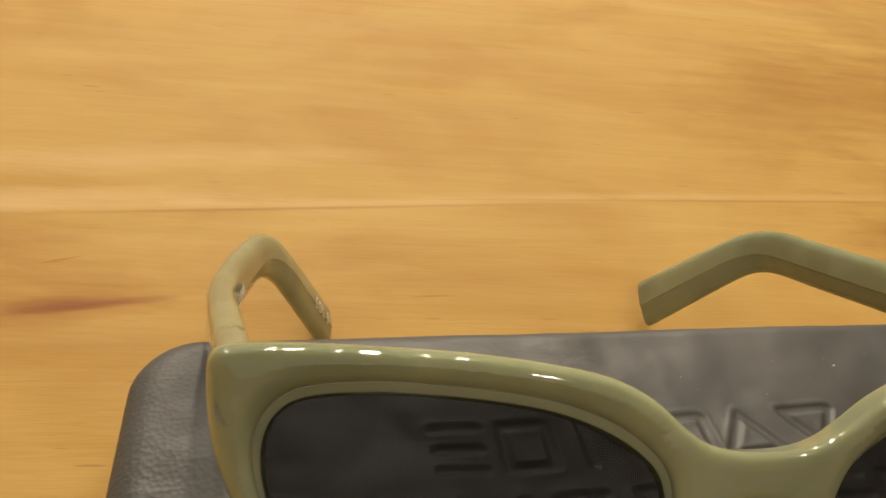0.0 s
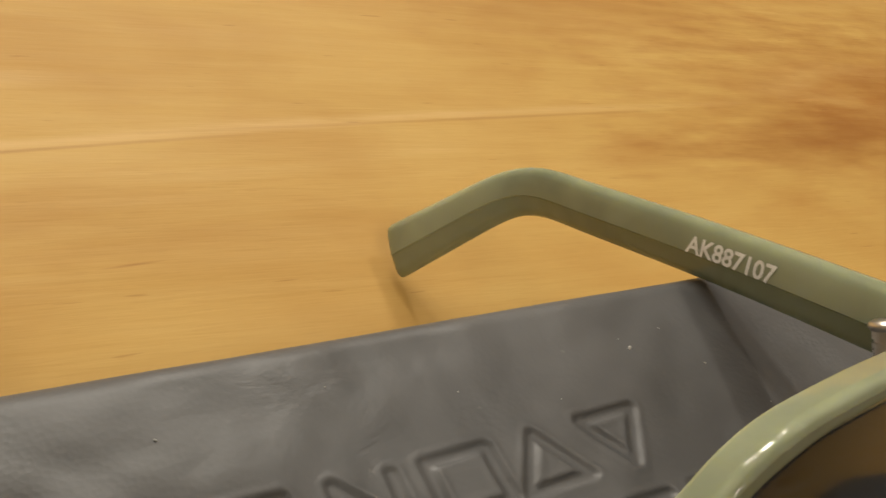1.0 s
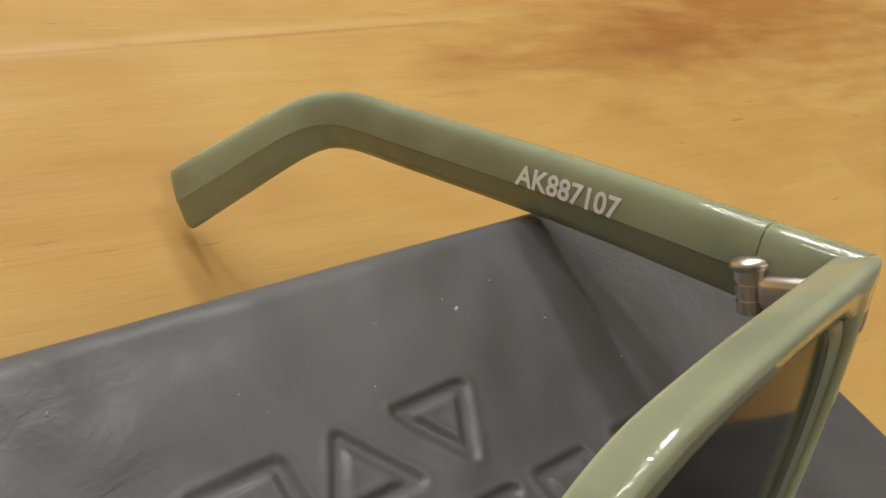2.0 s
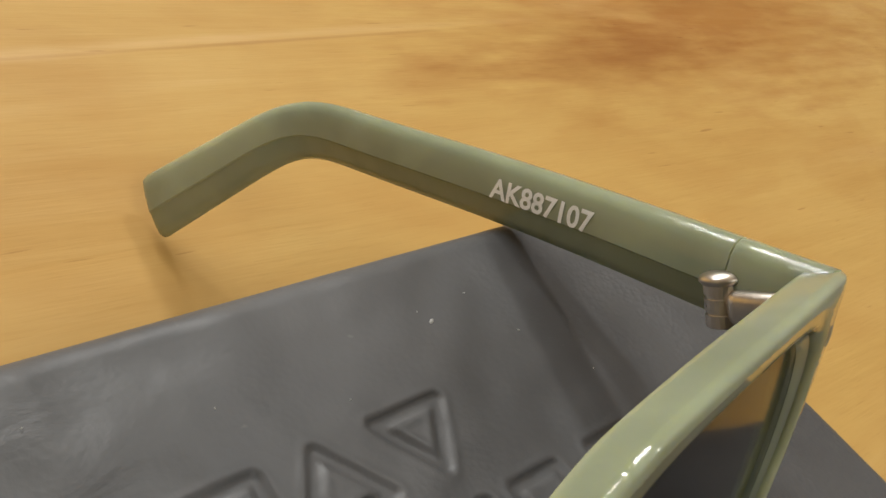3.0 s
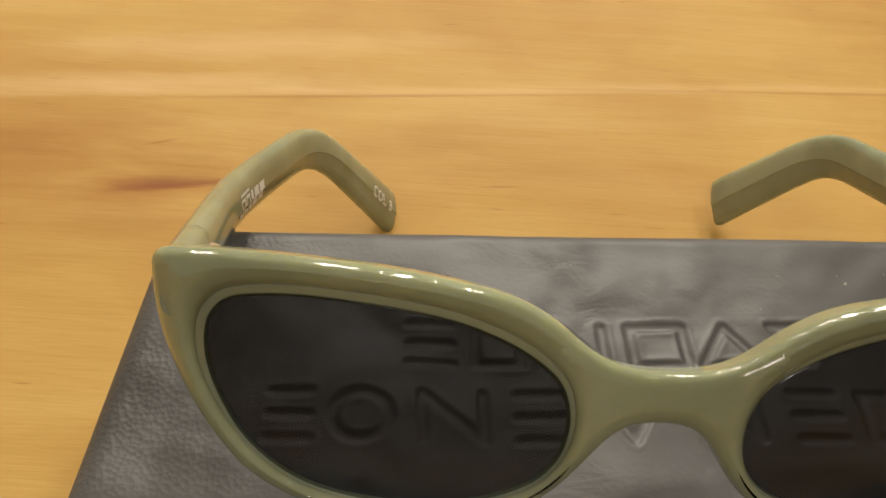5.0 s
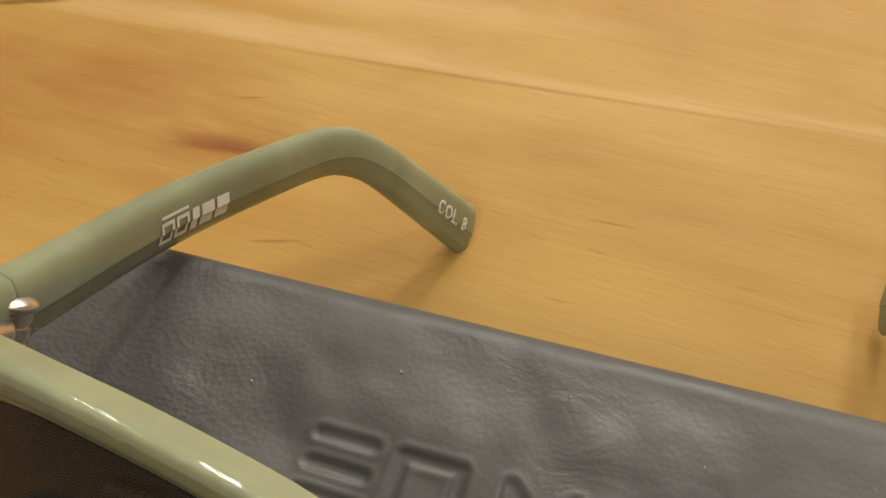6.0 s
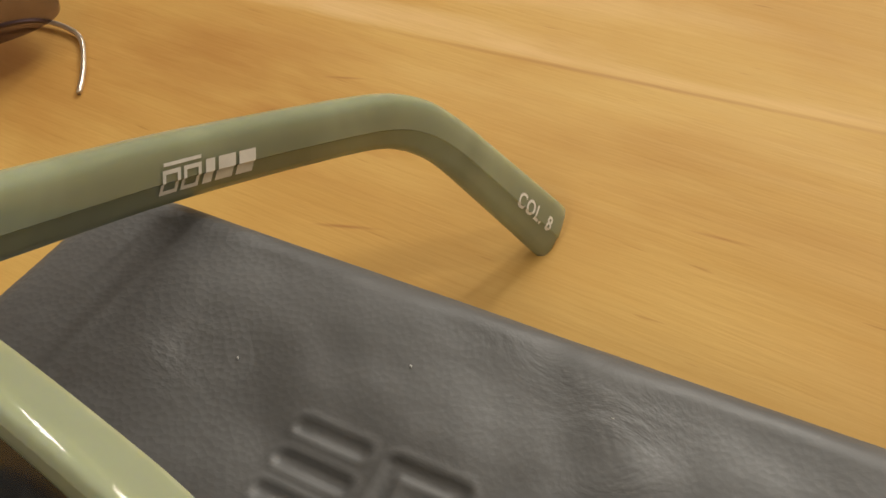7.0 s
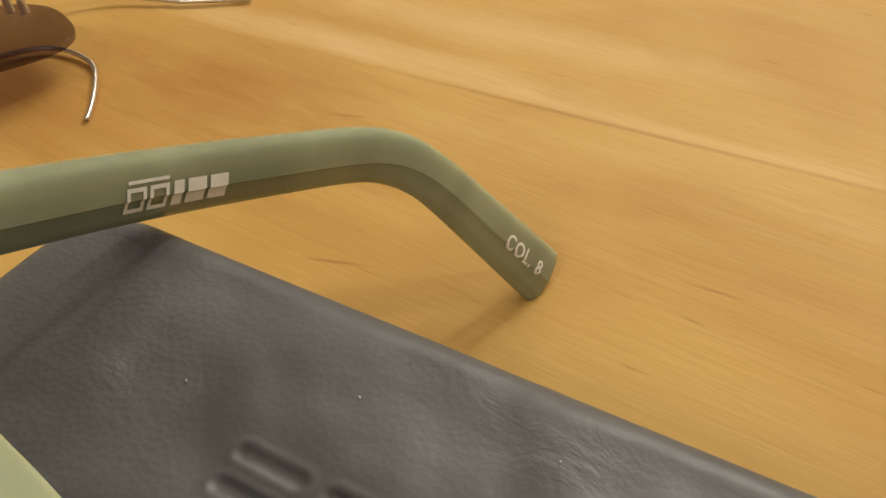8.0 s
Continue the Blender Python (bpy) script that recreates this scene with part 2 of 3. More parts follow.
def rim_normals(points, loops, reach):
    """Rounded-edge normals for a flat plate: they lean outwards within reach of the nearest outline."""
    a = np.array([p for loop in loops for p in loop], float)
    b = np.array([p for loop in loops for p in (*loop[1:], loop[0])], float)
    out = []
    for k, loop in enumerate(loops):
        q = np.array(loop, float)
        r = np.roll(q, -1, 0)
        area = (q[:, 0] * r[:, 1] - q[:, 1] * r[:, 0]).sum()
        e = r - q
        side = np.stack([e[:, 1], -e[:, 0]], 1) * math.copysign(1.0, area) * (1 if k == 0 else -1)
        out.append(side / (np.linalg.norm(side, axis=1)[:, None] + 1e-12))
    out = np.concatenate(out)
    ab = b - a
    ll = (ab ** 2).sum(1) + 1e-18
    made = []
    for x, y, z in points:
        s = np.clip((((x, y) - a) * ab).sum(1) / ll, 0, 1)
        near = a + ab * s[:, None]
        gap = np.hypot(near[:, 0] - x, near[:, 1] - y)
        k = int(gap.argmin())
        wide = reach * (1 + 0.9 * min(1.0, max(0.0, (y + 14 * MM) / (8 * MM))))
        lean = max(0.0, 1 - gap[k] / wide)
        made.append((out[k, 0] * lean, out[k, 1] * lean, math.copysign(math.sqrt(max(0.0, 1 - lean * lean)), z)))
    return made


def plate_mesh(name, loops, half, bevel, shape=None, grain=2.0 * MM, turn=None):
    """A flat plate with holes and rounded edges, from closed 2D loops, cut into small triangles; shape() bends each vertex and turn() its normal."""
    cu = bpy.data.curves.new(name, "CURVE")
    cu.dimensions, cu.fill_mode = "2D", "BOTH"
    cu.extrude, cu.bevel_depth, cu.bevel_resolution, cu.offset = half - bevel, bevel, 5, -bevel
    for loop in loops:
        sp = cu.splines.new("POLY")
        sp.points.add(len(loop) - 1)
        for q, (x, y) in zip(sp.points, loop):
            q.co = (x, y, 0, 1)
        sp.use_cyclic_u = True
    holder = bpy.data.objects.new(name, cu)
    scene.collection.objects.link(holder)
    bpy.context.view_layer.update()
    me = bpy.data.meshes.new_from_object(holder.evaluated_get(bpy.context.evaluated_depsgraph_get()))
    bpy.data.objects.remove(holder)
    bm = bmesh.new()
    bm.from_mesh(me)
    bmesh.ops.remove_doubles(bm, verts=bm.verts, dist=1e-6)
    bmesh.ops.triangulate(bm, faces=bm.faces[:], quad_method="BEAUTY", ngon_method="BEAUTY")
    for _ in range(6):
        long = [e for e in bm.edges if e.calc_length() > grain]
        if not long:
            break
        bmesh.ops.subdivide_edges(bm, edges=long, cuts=1)
        bmesh.ops.triangulate(bm, faces=[f for f in bm.faces if len(f.verts) > 3])
    bmesh.ops.recalc_face_normals(bm, faces=bm.faces[:])
    flat = [tuple(v.co) for v in bm.verts]
    if shape:
        for v in bm.verts:
            v.co = shape(v.co)
    bm.to_mesh(me)
    bm.free()
    me.materials.clear()
    if turn:
        me.polygons.foreach_set("use_smooth", [True] * len(me.polygons))
        me.normals_split_custom_set_from_vertices([turn(p, n) for p, n in zip(flat, rim_normals(flat, loops, bevel * 2.2))])
    return me


def text_mesh(words, size, place, space=1.0, stretch=1.0):
    """Flat lettering in the built-in font; place(x, y) gives each vertex its spot."""
    cu = bpy.data.curves.new("lettering", "FONT")
    cu.body, cu.size, cu.align_x, cu.align_y, cu.space_character = words, size, "LEFT", "BOTTOM_BASELINE", space
    cu.resolution_u, cu.offset = 4, 0.10
    holder = bpy.data.objects.new("lettering", cu)
    scene.collection.objects.link(holder)
    bpy.context.view_layer.update()
    me = bpy.data.meshes.new_from_object(holder.evaluated_get(bpy.context.evaluated_depsgraph_get()))
    bpy.data.objects.remove(holder)
    bm = bmesh.new()
    bm.from_mesh(me)
    bmesh.ops.triangulate(bm, faces=bm.faces[:])
    for _ in range(2):
        bmesh.ops.subdivide_edges(bm, edges=[e for e in bm.edges if e.calc_length() > 0.4], cuts=1)
    bmesh.ops.triangulate(bm, faces=bm.faces[:])
    for v in bm.verts:
        v.co = place(v.co.x * stretch, v.co.y)
    bm.to_mesh(me)
    bm.free()
    me.materials.clear()
    return me


# ---- room and table ----
def room():
    for name, size, at in (("wall_north", (5.2, 0.1, 2.5), (0, 2.6, 0.5)), ("wall_south", (5.2, 0.1, 2.5), (0, -2.6, 0.5)),
                           ("wall_east", (0.1, 5.1, 2.5), (2.65, 0, 0.5)), ("wall_west", (0.1, 5.1, 2.5), (-2.65, 0, 0.5))):
        tagged(part(name, box_bm(*size, at=at), PLASTER, smooth=False), "plain cream plaster wall around the table", "wall", kind="structure")
    tagged(part("ceiling", box_bm(5.4, 5.3, 0.1, at=(0, 0, 1.80)), PLASTER, smooth=False), "plain cream ceiling above the table", "ceiling", kind="structure")
    tagged(part("floor", box_bm(5.4, 5.3, 0.1, at=(0, 0, -0.80)), FLOORING, smooth=False), "plain brown floor beneath the table", "floor", kind="structure")


def table():
    top = part("tabletop", box_bm(1.8, 1.1, 0.03, 0.004, at=(0, 0, -0.015)), WOOD)
    rootob = new("wooden_table")
    rootob.location = (0, 0.1, 0)
    tagged(rootob, "honey-coloured varnished pine table with dark grain streaks", "table")
    top.parent = rootob
    for sx in (-0.82, 0.82):
        for sy in (-0.47, 0.47):
            part("leg", box_bm(0.06, 0.06, 0.72, 0.004, at=(sx, sy, -0.39)), WOOD, rootob)
    return rootob


room()
TABLE = table()


# ---- sunglasses case ----
CASE_YAW, CASE_MID, CASE_L, CASE_D, CASE_H = 3.4, (0.0688, -0.0924), 0.1780, 0.087, 0.0575


def case_local(x, y):
    c, s = math.cos(radians(CASE_YAW)), math.sin(radians(CASE_YAW))
    dx, dy = x - CASE_MID[0], y - CASE_MID[1]
    return c * dx + s * dy, -s * dx + c * dy


def pressed_shapes():
    """Strokes pressed into the lid: two rows of plain outline shapes, in lid coordinates (mm)."""
    rows = []
    def block(x0, x1, y0, y1):
        rows.append([(x0, y0), (x1, y0), (x1, y1), (x0, y1), (x0, y0)])
    def wedge(x0, x1, y0, y1, up):
        m = (x0 + x1) / 2
        rows.append([(x0, y0), (m, y1), (x1, y0), (x0, y0)] if up else [(x0, y1), (m, y0), (x1, y1), (x0, y1)])
    def ring(x0, x1, y0, y1):
        cx, cy, rx, ry = (x0 + x1) / 2, (y0 + y1) / 2, (x1 - x0) / 2, (y1 - y0) / 2
        rows.append([(cx + rx * math.cos(a), cy + ry * math.sin(a)) for a in np.linspace(0, 2 * math.pi, 21)])
    def bars(x0, x1, y0, y1):
        for y in (y0, (y0 + y1) / 2, y1):
            rows.append([(x0, y), (x1, y)])
    def slope(x0, x1, y0, y1):
        rows.append([(x0, y0), (x0, y1), (x1, y0), (x1, y1)])
    y0, y1 = 11.4, 19.4
    for kind, x, w in ((bars, -44, 7), (block, -33, 7.5), (slope, -19.3, 8), (block, -6.5, 9), (wedge, 5, 10), (wedge, 18, 9.6)):
        kind(x, x + w, y0, y1, *((x < 10,) if kind is wedge else ()))
    y0, y1 = -2.7, 5.6
    for kind, x, w in ((bars, -65.5, 6), (ring, -56, 9), (slope, -42, 9.6), (bars, -27, 7.5), (wedge, -14, 10), (slope, 3, 8), (bars, 17.5, 7), (block, 29, 7.5), (bars, 43.5, 7)):
        kind(x, x + w, y0, y1, *((False,) if kind is wedge else ()))
    return rows


def sunglasses_case():
    """A boxy soft-leather case with rounded edges, a slightly uneven lid and pressed outline shapes."""
    hx, hy, r = CASE_L / 2, CASE_D / 2, 0.005
    nx, ny = 420, 210
    u = np.linspace(-1, 1, nx)
    v = np.linspace(-1, 1, ny)
    gx, gy = np.meshgrid(u * hx, v * hy, indexing="ij")
    # rounded corners in plan
    rc = 0.011
    ix, iy = np.clip(gx, -hx + rc, hx - rc), np.clip(gy, -hy + rc, hy - rc)
    dx, dy = gx - ix, gy - iy
    m = np.maximum(np.abs(dx), np.abs(dy))
    length = np.hypot(dx, dy) + 1e-12
    px, py = ix + dx / length * m, iy + dy / length * m
    # the west end splays a little towards the front
    px = px - 0.09 * np.clip(hy - py, 0, None) * np.clip(-px / hx, 0, None)
    # distance in from the rim
    inset = rc - np.where(m > 0, m, 0)
    inset = np.where(m > 0, inset, np.minimum(np.minimum(hx - np.abs(gx), hy - np.abs(gy)), 1.0))
    edge = np.clip(1 - inset / r, 0, 1)
    z = CASE_H - r * (1 - np.sqrt(1 - edge ** 2 * 0.9999))
    # soft swells and creases
    swell = np.zeros_like(z)
    for i in range(nx):
        for j in range(0, ny):
            q = Vector((px[i, j], py[i, j], 0))
            swell[i, j] = 0.0008 * noise.noise(q * 22) + 0.00075 * noise.noise(q * 55 + Vector((3, 1, 0))) + 0.00030 * noise.noise(q * 150 + Vector((7, 2, 0)))
    z += swell * (1 - edge)
    depth = np.full_like(z, 1.0)
    for line in pressed_shapes():
        for (ax, ay), (bx, by) in zip(line[:-1], line[1:]):
            ax, ay, bx, by = ax * MM, ay * MM, bx * MM, by * MM
            ll = (bx - ax) ** 2 + (by - ay) ** 2
            s = np.clip(((px - ax) * (bx - ax) + (py - ay) * (by - ay)) / ll, 0, 1)
            depth = np.minimum(depth, np.hypot(px - ax - s * (bx - ax), py - ay - s * (by - ay)))
    d = depth / MM
    z -= 0.00036 * (1 / (1 + np.exp((d - 0.75) / 0.08)))
    z += 0.00012 * np.exp(-((d - 1.45) / 0.35) ** 2)
    verts = np.stack([px, py, z], -1).reshape(-1, 3).tolist()
    idx = np.arange(nx * ny).reshape(nx, ny)
    faces = np.stack([idx[:-1, :-1], idx[1:, :-1], idx[1:, 1:], idx[:-1, 1:]], -1).reshape(-1, 4).tolist()
    lid = finish(new("lid", mesh_of("lid", verts, faces)), LEATHER)
    # side wall under the rim of the lid
    rim = [idx[i, 0] for i in range(nx)] + [idx[nx - 1, j] for j in range(1, ny)] + [idx[i, ny - 1] for i in range(nx - 2, -1, -1)] + [idx[0, j] for j in range(ny - 2, 0, -1)]
    rim = rim[::3]
    sv, sf, n = [], [], len(rim)
    levels = ((0.0, 0.0), (0.3, 0.0006), (0.47, 0.0008), (0.5, -0.0004), (0.53, 0.0008), (0.8, 0.0004), (0.97, -0.0012), (1.0, -0.003))
    for f, out in levels:
        for k in rim:
            x, y, zz = verts[k]
            q = math.hypot(x, y)
            sv.append((x * (1 + out / q), y * (1 + out / q), zz * (1 - f)))
    for a in range(len(levels) - 1):
        for k in range(n):
            b, c = a * n + k, a * n + (k + 1) % n
            sf.append((c, b, b + n, c + n))
    sf.append(tuple(range(len(sv) - n, len(sv))))
    body = finish(new("body", mesh_of("body", sv, sf)), LEATHER)
    case = new("sunglasses_case")
    case.matrix_world = pose(*CASE_MID, 0, 0, 0, CASE_YAW)
    lid.parent = body.parent = case
    tagged(case, "black creased leather sunglasses case lying on the table", "case")
    return case


CASE = sunglasses_case()


# ---- green sunglasses: frame axes u (across), d (down the front), n (back along the arms) ----
EX = Vector((0.99933, 0.03221, -0.01757)).normalized()
EN = Vector((-0.03551, 0.72831, -0.68433)).normalized()
ED = EN.cross(EX) if EN.cross(EX).z < 0 else EX.cross(EN)
MIDPOINT = Vector((0.05945, -0.0915, 0.0910))


def spot(u, d, n):
    """Frame millimetres to world metres."""
    return MIDPOINT + (EX * u + ED * d + EN * n) * MM


HALF_W, SAG, LEAN = 68.4, 8.0, 0.355


def bow(u, d):
    """How far the wrapped, leaning front stands behind the flat plane through its corners."""
    return -SAG * (1 - min(1.0, (u / HALF_W) ** 2)) + LEAN * d


HALF_OUTER = [(0, 19.6), (-3.4, 20.0), (-5.8, 21.3), (-7.8, 23.4), (-10.2, 26.7), (-13.2, 30.3), (-17.2, 33.3), (-23.5, 35.9), (-33.0, 37.0), (-42.5, 36.2), (-50.6, 33.6), (-56.3, 30.2), (-59.6, 26.6), (-62.5, 22.6), (-64.7, 18.6), (-66.4, 14.6), (-67.7, 10.6), (-68.4, 6.2), (-68.6, 2.6), (-68.3, 0.6),
              (-66.8, -0.6), (-63.0, -0.9), (-56.0, -0.8), (-47.3, -0.4), (-38.6, 0.2), (-30.0, 1.3), (-22.0, 2.9), (-16.2, 5.5), (-11.6, 8.9), (-8.4, 10.9), (-4.6, 12.0), (0, 12.3)]
OUTER = HALF_OUTER + [(-x, y) for x, y in HALF_OUTER[-2:0:-1]]
OPENING = [(-61.4, 10.6), (-60.2, 7.6), (-57.1, 5.7), (-49.8, 5.1), (-41.8, 5.5), (-33.6, 6.4), (-26.4, 7.9), (-19.6, 10.7), (-14.6, 14.3), (-12.6, 18.0), (-12.2, 22.2), (-13.4, 26.4), (-17.0, 30.0), (-24.0, 32.7), (-33.2, 33.8), (-43.0, 32.9), (-50.2, 30.4), (-56.2, 25.6), (-59.8, 19.4), (-61.3, 14.6)]


def front_loops(points):
    return [(x * MM, -y * MM) for x, y in points]


def bend_front(co):
    u, d = co.x / MM, -co.y / MM
    thick = 1 - 0.35 * min(1.0, max(0.0, d / 36))
    return spot(u - 1.6 * (1 - (u / HALF_W) ** 2), d, bow(u, d) + (2.6 - co.z / MM) * thick)


def turn_front(co, normal):
    """The world normal of the bent front for a normal of the flat plate."""
    u, (nx, ny, nz) = co[0] / MM, normal
    return (EX * (nx + nz * 2 * SAG * u / HALF_W ** 2) + ED * (-ny + nz * LEAN) - EN * nz).normalized()


def arm_path(side):
    """Centre line (u, d, n) of an arm, from hinge to tip, with heights and thicknesses."""
    if side < 0:
        keys = [(-65.0, 4.3, 1.5), (-66.9, -5.2, 43), (-65.4, -9.4, 59), (-59.8, -17.5, 86), (-58.1, -19.0, 91.5), (-55.2, -18.0, 96.5), (-39.9, -3.6, 134.6)]
    else:
        keys = [(65.0, 4.0, 1.5), (68.4, -5.6, 36), (68.8, -10.5, 53), (66.9, -20.9, 88.5), (65.9, -24.2, 95.5), (63.4, -23.1, 100.5), (52.4, -10.8, 134)]
    return [Vector(k) for k in keys]


def arm_frames(side, count=60):
    keys = arm_path(side)
    pts = []
    for i in range(200):
        f = i / 199 * (len(keys) - 1)
        k = min(int(f), len(keys) - 2)
        pts.append(keys[k].lerp(keys[k + 1], f - k))
    # even out by length, then soften the bend
    run = [0.0]
    for a, b in zip(pts[:-1], pts[1:]):
        run.append(run[-1] + (b - a).length)
    even = []
    for i in range(count):
        want = run[-1] * i / (count - 1)
        k = max(j for j in range(len(run)) if run[j] <= want + 1e-9)
        k = min(k, len(pts) - 2)
        even.append(pts[k].lerp(pts[k + 1], (want - run[k]) / max(run[k + 1] - run[k], 1e-9)))
    for _ in range(14):
        even = [even[0]] + [(even[i - 1] + even[i] * 2 + even[i + 1]) / 4 for i in range(1, count - 1)] + [even[-1]]
    frames = []
    for i, c in enumerate(even):
        tan = (even[min(i + 1, count - 1)] - even[max(i - 1, 0)]).normalized()
        up = Vector((0, -tan.z, tan.y)).normalized()
        up = up if up.y < 0 else -up
        inn = tan.cross(up).normalized()
        inn = inn if inn.x * side < 0 else -inn
        s = i / (count - 1)
        height = (9.2 if side < 0 else 10.4) + (3.0 if side < 0 else 3.4) * max(0, (s - 0.72) / 0.28)
        thick = 5.0 - 0.6 * s
        frames.append((c, tan, up, inn, height, thick))
    return frames


SECTION = [(-0.5, -0.30), (-0.5, 0.30), (-0.42, 0.42), (-0.22, 0.49), (0.05, 0.50), (0.26, 0.45), (0.38, 0.33), (0.45, 0.14), (0.50, -0.06), (0.435, -0.085), (0.36, -0.32), (0.24, -0.45), (0.0, -0.50), (-0.28, -0.47), (-0.43, -0.40)]


def inner_face(h):
    pts = [(0.38, 0.33), (0.45, 0.14), (0.50, -0.06), (0.435, -0.085), (0.36, -0.32)]
    if h >= 0.33:
        return 0.38
    for (w0, h0), (w1, h1) in zip(pts[:-1], pts[1:]):
        if h1 <= h <= h0:
            return w0 + (w1 - w0) * (h0 - h) / (h0 - h1)
    return 0.36


def arm_mesh(side, first, last):
    """The arm, or its fixed end piece, as a loft between two of its cross-sections."""
    frames = arm_frames(side)
    verts, faces, k = [], [], len(SECTION)
    rings = []
    for c, tan, up, inn, height, thick in frames[first:last]:
        rings.append((c, tan, up, inn, height, thick, 1.0))
    c, tan, up, inn, height, thick = frames[first:last][-1]
    ends = ((0.7, 0.93), (1.2, 0.82), (1.5, 0.62)) if last > 50 else ((2.2, 1.0), (4.4, 1.0), (4.55, 0.98))
    for step, shrink in ends:
        rings.append((c + tan * step, tan, up, inn, height, thick, shrink))
    for c, tan, up, inn, height, thick, shrink in rings:
        for w, h in SECTION:
            q = c + inn * (w * thick * shrink) + up * (h * (height - 2 * (1 - shrink) * 2.2))
            verts.append(spot(q.x, q.y, q.z))
    for i in range(len(rings) - 1):
        for j in range(k):
            a, b = i * k + j, i * k + (j + 1) % k
            faces.append((a, b, b + k, a + k))
    faces.append(tuple(range(k)))
    faces.append(tuple(range(len(verts) - k, len(verts))))
    me = mesh_of("arm", verts, faces)
    bm = bmesh.new()
    bm.from_mesh(me)
    bmesh.ops.recalc_face_normals(bm, faces=bm.faces[:])
    for e in bm.edges:
        a, b = (v.index for v in e.verts)
        e.smooth = not (abs(a - b) == k and a % k in (8, 9)) and not (len(e.link_faces) == 2 and len(e.link_faces[0].verts) + len(e.link_faces[1].verts) > 8)
    bm.to_mesh(me)
    bm.free()
    return me


def on_arm(side, n_start, drop, forward):
    """place(x, y) for lettering that starts where the arm's centre passes n_start."""
    frames = arm_frames(side)
    first = min(range(len(frames)), key=lambda i: abs(frames[i][0].z - n_start))
    run = [0.0]
    for a, b in zip(frames[:-1], frames[1:]):
        run.append(run[-1] + (b[0] - a[0]).length)

    def place(x, y):
        want = run[first] + forward * x
        i = max(j for j in range(len(run) - 1) if run[j] <= max(want, 0))
        f = (want - run[i]) / (run[i + 1] - run[i])
        a, b = frames[i], frames[i + 1]
        c, up, inn = a[0].lerp(b[0], f), a[2].lerp(b[2], f), a[3].lerp(b[3], f)
        height, thick = a[4] + (b[4] - a[4]) * f, a[5] + (b[5] - a[5]) * f
        h = (y + drop) / height
        q = c + up * (h * height) + inn * (inner_face(h) * thick + 0.12)
        return spot(q.x, q.y, q.z)
    return place


def bar_row(place, bars):
    """Plain upright bars and rings of print, as (x0, x1, y0, y1) in mm."""
    verts, faces = [], []
    for x0, x1, y0, y1 in bars:
        k, steps = len(verts), 24
        for r in range(steps + 1):
            y = y0 + (y1 - y0) * r / steps
            verts += [place(x0, y), place((x0 + x1) / 2, y), place(x1, y)]
        for r in range(steps):
            for c in (0, 1):
                a = k + 3 * r + c
                faces.append((a, a + 1, a + 4, a + 3))
    return mesh_of("print", verts, faces)


def hinge(side, parent):
    """A rounded metal leaf, three barrels and a slotted screw at the inner corner."""
    u0 = side * 65.2

    def placed(b, u, d, n):
        tmp = bpy.data.meshes.new("piece")
        for v in b.verts:
            v.co = spot(u + v.co.x / MM, d + v.co.y / MM, n + v.co.z / MM)
        b.to_mesh(tmp)
        b.free()
        bm.from_mesh(tmp)
    bm = bmesh.new()
    placed(box_bm(4.4 * MM, 4.2 * MM, 9.5 * MM, 1.2 * MM), u0 - side * 1.0, 3.6, 7.4)
    leaf = part("hinge", bm, METAL, parent, "silver metal barrel hinge")
    for d in (1.6, 3.5, 5.4):
        bm = bmesh.new()
        cyl = bmesh.new()
        bmesh.ops.create_cone(cyl, cap_ends=True, segments=24, radius1=2.3 * MM, radius2=2.3 * MM, depth=1.9 * MM, matrix=Matrix.Rotation(radians(90), 4, "X"))
        bmesh.ops.bevel(cyl, geom=[e for e in cyl.edges if abs(e.verts[0].co.y - e.verts[1].co.y) < 1e-6], offset=0.25 * MM, segments=2, affect="EDGES")
        placed(cyl, u0 - side * 0.5, d, 13.6)
        part("barrel", bm, METAL, leaf, smooth=False)
    bm = bmesh.new()
    cap = bmesh.new()
    bmesh.ops.create_uvsphere(cap, u_segments=20, v_segments=10, radius=2.8 * MM)
    for v in cap.verts:
        v.co.y *= 0.42
    placed(cap, u0 - side * 0.5, 0.5, 13.6)
    part("screw", bm, METAL, leaf, "round silver screw head")


def widened(loop):
    """The loop moved outwards, more along its upper side."""
    q = np.array(loop, float)
    e = np.roll(q, -1, 0) - np.roll(q, 1, 0)
    out = np.stack([e[:, 1], -e[:, 0]], 1) / (np.linalg.norm(e, axis=1)[:, None] + 1e-9)
    out *= math.copysign(1.0, ((q - q.mean(0)) * out).sum())
    upper = np.clip((26 - q[:, 1]) / 16, 0, 1)
    return [tuple(v) for v in q + out * (0.5 + 1.1 * upper)[:, None]]


def lip_mesh(inner, outer):
    """The sloping lip between the front face and the lens."""
    verts, faces, n = [], [], len(inner)
    for row, back in ((0.0, 0.9), (0.5, 1.5), (1.0, 2.3)):
        for (a, b), (c, d) in zip(outer, inner):
            u, v = a + (c - a) * row, b + (d - b) * row
            verts.append(spot(u - 1.6 * (1 - (u / HALF_W) ** 2), v, bow(u, v) + back))
    for k in range(2):
        for i in range(n):
            j = (i + 1) % n
            faces.append((k * n + i, k * n + j, (k + 1) * n + j, (k + 1) * n + i))
    return mesh_of("rim_lip", verts, faces)


